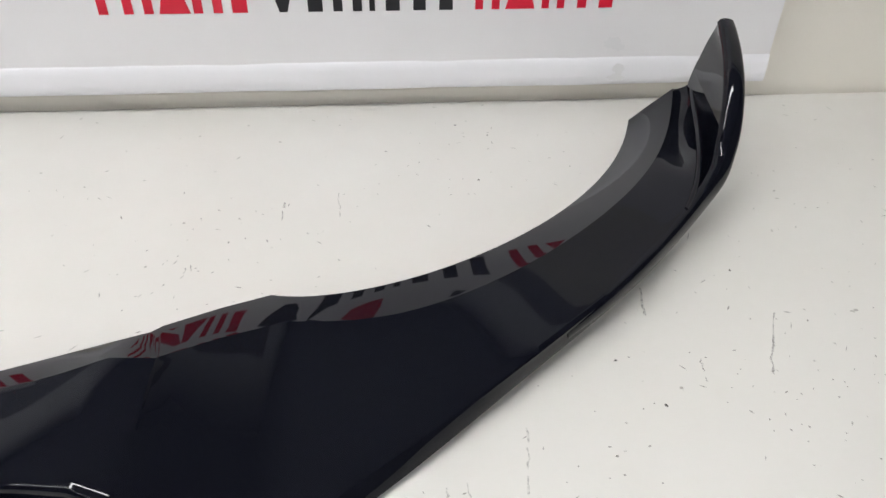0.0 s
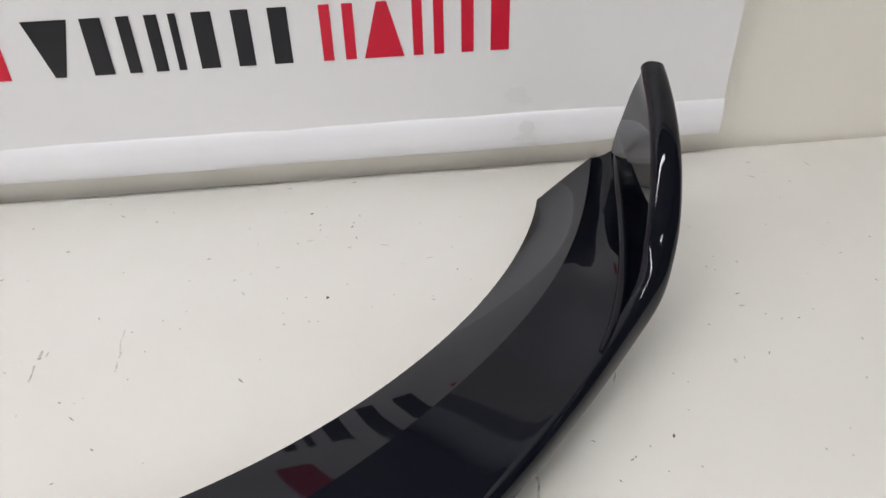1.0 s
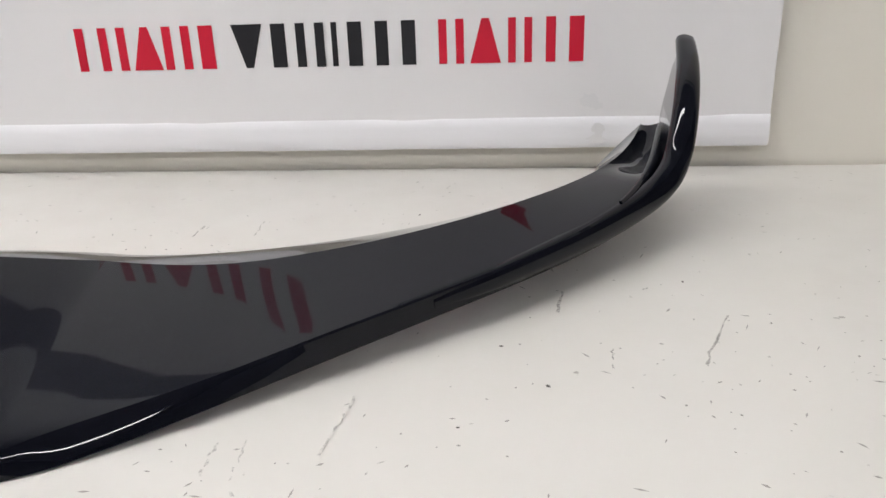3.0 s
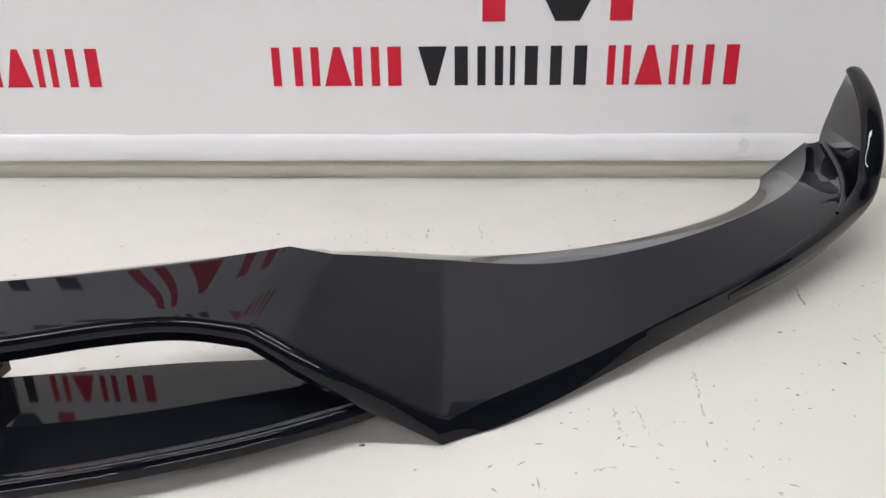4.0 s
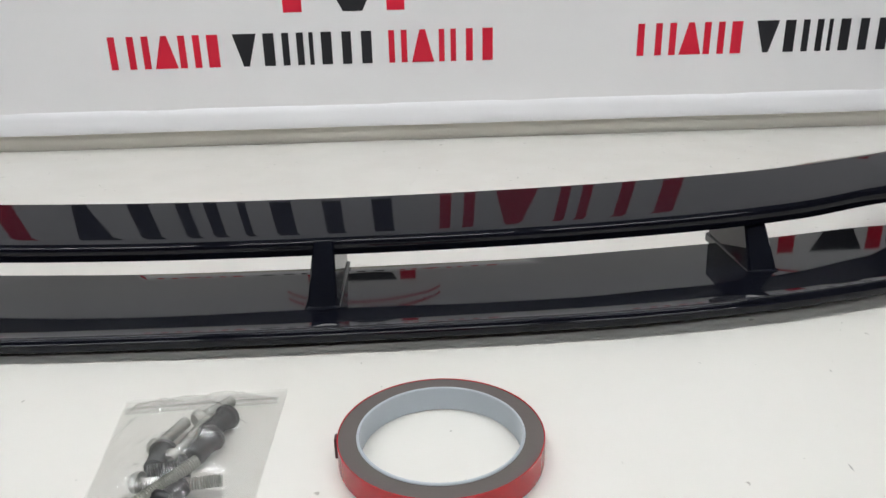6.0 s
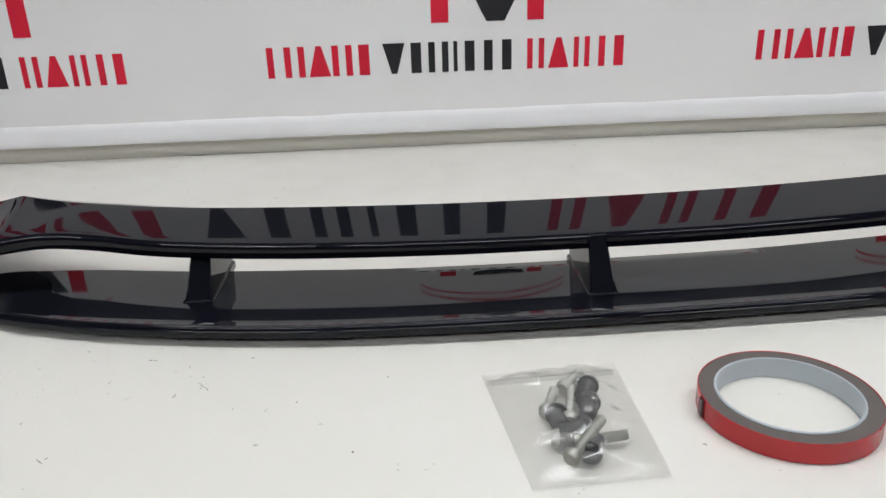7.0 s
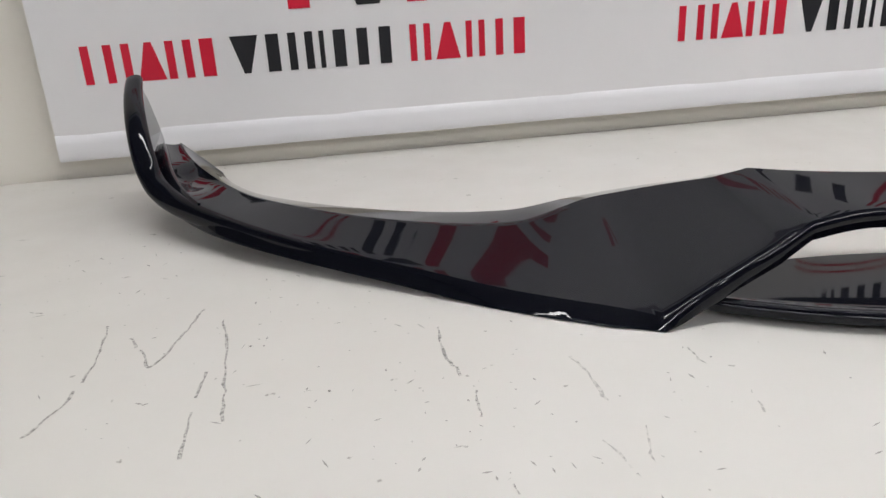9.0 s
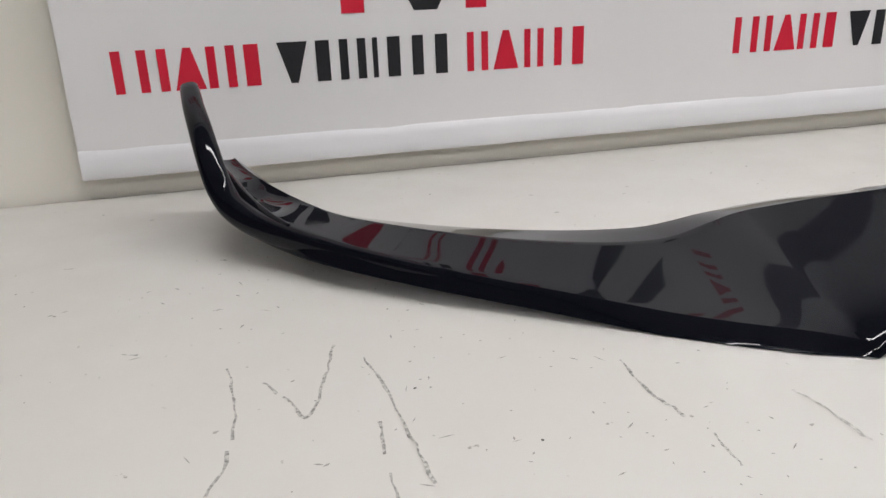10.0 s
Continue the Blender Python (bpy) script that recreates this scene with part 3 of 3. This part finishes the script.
def bolt(x, y, z, turn, tip, length, mat, head, girth):
    """A fastener lying on its side."""
    thing = new("bolt")
    thing.matrix_basis = bag.matrix_basis @ pose(x * 0.9 + 0.001, y - 0.007, z, 0, 90 + tip, turn)
    tagged(thing, "zinc plated steel bolt inside the clear bag" if mat is ZINC else "short black fastener inside the clear bag", "bolt", "bolts in the bag")
    bm = bmesh.new()
    rings = [(0.0, 0.0), (girth, 0.0)]
    steps = int(length / 0.0006)
    for s in range(steps):
        rings.append((girth if s % 2 else girth * 0.85, 0.0004 + s * 0.0006))
    rings += [(girth * 0.6, length), (0.0, length)]
    lathe(bm, rings, n=14)
    part("shank", bm, mat, thing)
    bm = bmesh.new()
    lathe(bm, [(0.0, -0.0042), (head * 0.7, -0.0042), (head * 0.95, -0.0026), (head, -0.0012), (head, 0.0), (0.0, 0.0)], n=18)
    part("head", bm, mat, thing)


for spec in ((0.003, 0.034, 0.0062, 48, 0, 0.020), (-0.015, 0.012, 0.0058, 66, 0, 0.022), (-0.004, 0.002, 0.0062, 72, 0, 0.032), (-0.014, -0.036, 0.0100, 48, -4, 0.034),
             (0.004, -0.020, 0.0066, 4, 0, 0.018), (-0.016, -0.016, 0.0066, -14, 0, 0.020)):
    bolt(*spec, ZINC, 0.0050, 0.0030)
for spec in ((0.017, 0.031, 0.0070, 240, 0, 0.015), (0.012, 0.013, 0.0070, 250, 0, 0.015), (-0.011, 0.006, 0.0062, 265, 0, 0.012), (0.001, -0.008, 0.0064, 195, 0, 0.014), (-0.002, -0.030, 0.0062, 60, 0, 0.012)):
    bolt(*spec, MATT_BLACK, 0.0066, 0.0050)

# ---- scuffs on the table top ----
SCUFFS = [
    [(-0.674, -0.381), (-0.683, -0.415), (-0.695, -0.455), (-0.704, -0.434), (-0.715, -0.413)],
    [(-0.660, -0.401), (-0.654, -0.437), (-0.650, -0.484), (-0.647, -0.528)],
    [(-0.662, -0.468), (-0.664, -0.509), (-0.664, -0.548)],
    [(-0.735, -0.385), (-0.730, -0.426), (-0.733, -0.480), (-0.747, -0.514)],
    [(-0.526, -0.447), (-0.527, -0.481), (-0.521, -0.506)],
    [(-0.459, -0.495), (-0.455, -0.519), (-0.454, -0.547)],
    [(0.936, -0.269), (0.932, -0.300)],
    [(1.025, -0.301), (1.006, -0.345), (1.001, -0.360)],
    [(0.664, -0.149), (0.664, -0.174)],
    [(0.834, -0.393), (0.832, -0.415), (0.828, -0.439)],
    [(0.783, -0.429), (0.783, -0.442), (0.784, -0.455)],
    [(0.796, -0.429), (0.796, -0.448), (0.801, -0.466)],
    [(0.958, -0.340), (0.957, -0.349), (0.956, -0.362)],
    [(0.881, -0.418), (0.890, -0.412)],
    [(0.766, -0.486), (0.777, -0.484)],
    [(-0.517, -0.522), (-0.519, -0.548)],
    [(-0.467, -0.578), (-0.463, -0.592), (-0.461, -0.610)],
    [(-0.392, -0.505), (-0.390, -0.524)],
    [(-0.380, -0.554), (-0.384, -0.574)],
    [(-0.516, -0.595), (-0.514, -0.609)],
    [(-0.304, -0.561), (-0.289, -0.574)],
    [(-0.126, -0.605), (-0.117, -0.617)],
    [(-0.167, -0.572), (-0.156, -0.575)],
    [(0.731, -0.534), (0.731, -0.552)],
    [(0.638, -0.532), (0.651, -0.529)],
    [(0.708, -0.136), (0.710, -0.155), (0.711, -0.173)],
    [(0.852, -0.029), (0.846, -0.045)],
    [(0.598, -0.243), (0.599, -0.231)],
    [(-0.444, -0.572), (-0.451, -0.598)],
    [(-0.537, -0.568), (-0.529, -0.569)],
    [(-0.848, -0.285), (-0.837, -0.279)],
    [(-0.794, -0.356), (-0.784, -0.360)],
]
FAINT = (5, 9, 10, 11, 13, 14, 16, 18, 23, 24, 25, 28)      # rubbed marks, paler than the rest
for i, points in enumerate(SCUFFS):
    scuff(points, 0.0023 if i < 4 else 0.0023 if i < 9 else 0.0016, i, PALE_SCUFF if i in FAINT else SCUFF)

# single dark specks
SPECKS = [(0.831, -0.121), (0.626, -0.202), (0.916, -0.102), (0.817, -0.023), (1.01, -0.253), (-0.844, -0.286), (-0.85, -0.056), (-0.55, -0.095), (-0.369, -0.029), (-0.639, -0.443), (-0.593, -0.505), (-0.216, -0.109), (-0.384, -0.519), (0.924, -0.38), (0.884, -0.416), (0.656, -0.471), (0.901, -0.341), (-0.279, -0.547), (-0.025, -0.686)]
for i, (x, y) in enumerate(SPECKS):
    rng = random.Random(40 + i)
    a, size = rng.uniform(0, math.pi), rng.uniform(0.0009, 0.0019)
    bm = bmesh.new()
    ring = [(size * rng.uniform(0.6, 1.1) * math.cos(k * math.pi / 4), 0.7 * size * rng.uniform(0.6, 1.1) * math.sin(k * math.pi / 4)) for k in range(8)]
    bm.faces.new([bm.verts.new((x + u * math.cos(a) - v * math.sin(a), y + u * math.sin(a) + v * math.cos(a), 0.9004)) for u, v in ring])
    part("speck", bm, SPECK, table, "", 0)

# fine dents and crumbs over the top, too small to tell apart
rng = random.Random(7)
bm = bmesh.new()
for k in range(620):
    x, y = rng.uniform(-1.15, 1.35), rng.uniform(-0.80, 0.0)
    if 0.25 < abs(x - 0.15) or rng.random() < 0.35:
        a, long, wide = rng.uniform(0, math.pi), rng.choice((0.0006, 0.0009, 0.0014, 0.004)) * rng.uniform(0.6, 1.3), rng.uniform(0.00025, 0.0006)
        u, v = Vector((math.cos(a), math.sin(a), 0)) * long, Vector((-math.sin(a), math.cos(a), 0)) * wide
        c = Vector((x, y, 0.90035))
        bm.faces.new([bm.verts.new(c + p) for p in (u, v * 0.9, -u, -v)])
CLUSTERS = [(0.60, -0.22, 0.07, 60), (0.78, -0.10, 0.06, 30), (1.05, -0.36, 0.09, 150), (0.98, -0.50, 0.08, 60), (1.20, -0.24, 0.08, 40), (0.80, -0.45, 0.06, 50),
            (-0.62, -0.44, 0.08, 60), (-0.48, -0.56, 0.07, 60), (-0.74, -0.30, 0.06, 30), (-0.20, -0.58, 0.09, 40), (-0.30, -0.25, 0.08, 25), (0.35, -0.20, 0.08, 20)]
for cx, cy, spread, count in CLUSTERS:
    for k in range(count):
        x, y = rng.gauss(cx, spread), rng.gauss(cy, spread * 0.7)
        if not -0.85 < y < -0.005:
            continue
        a, long, wide = rng.uniform(0, math.pi), rng.choice((0.0006, 0.0008, 0.0012, 0.0024)) * rng.uniform(0.6, 1.4), rng.uniform(0.0003, 0.0008)
        u, v = Vector((math.cos(a), math.sin(a), 0)) * long, Vector((-math.sin(a), math.cos(a), 0)) * wide
        c = Vector((x, y, 0.90035))
        bm.faces.new([bm.verts.new(c + p) for p in (u, v * 0.9, -u, -v)])
tagged(part("surface_wear", bm, DENT, table, "tiny grey dents and crumbs", 0), kind="stuff")
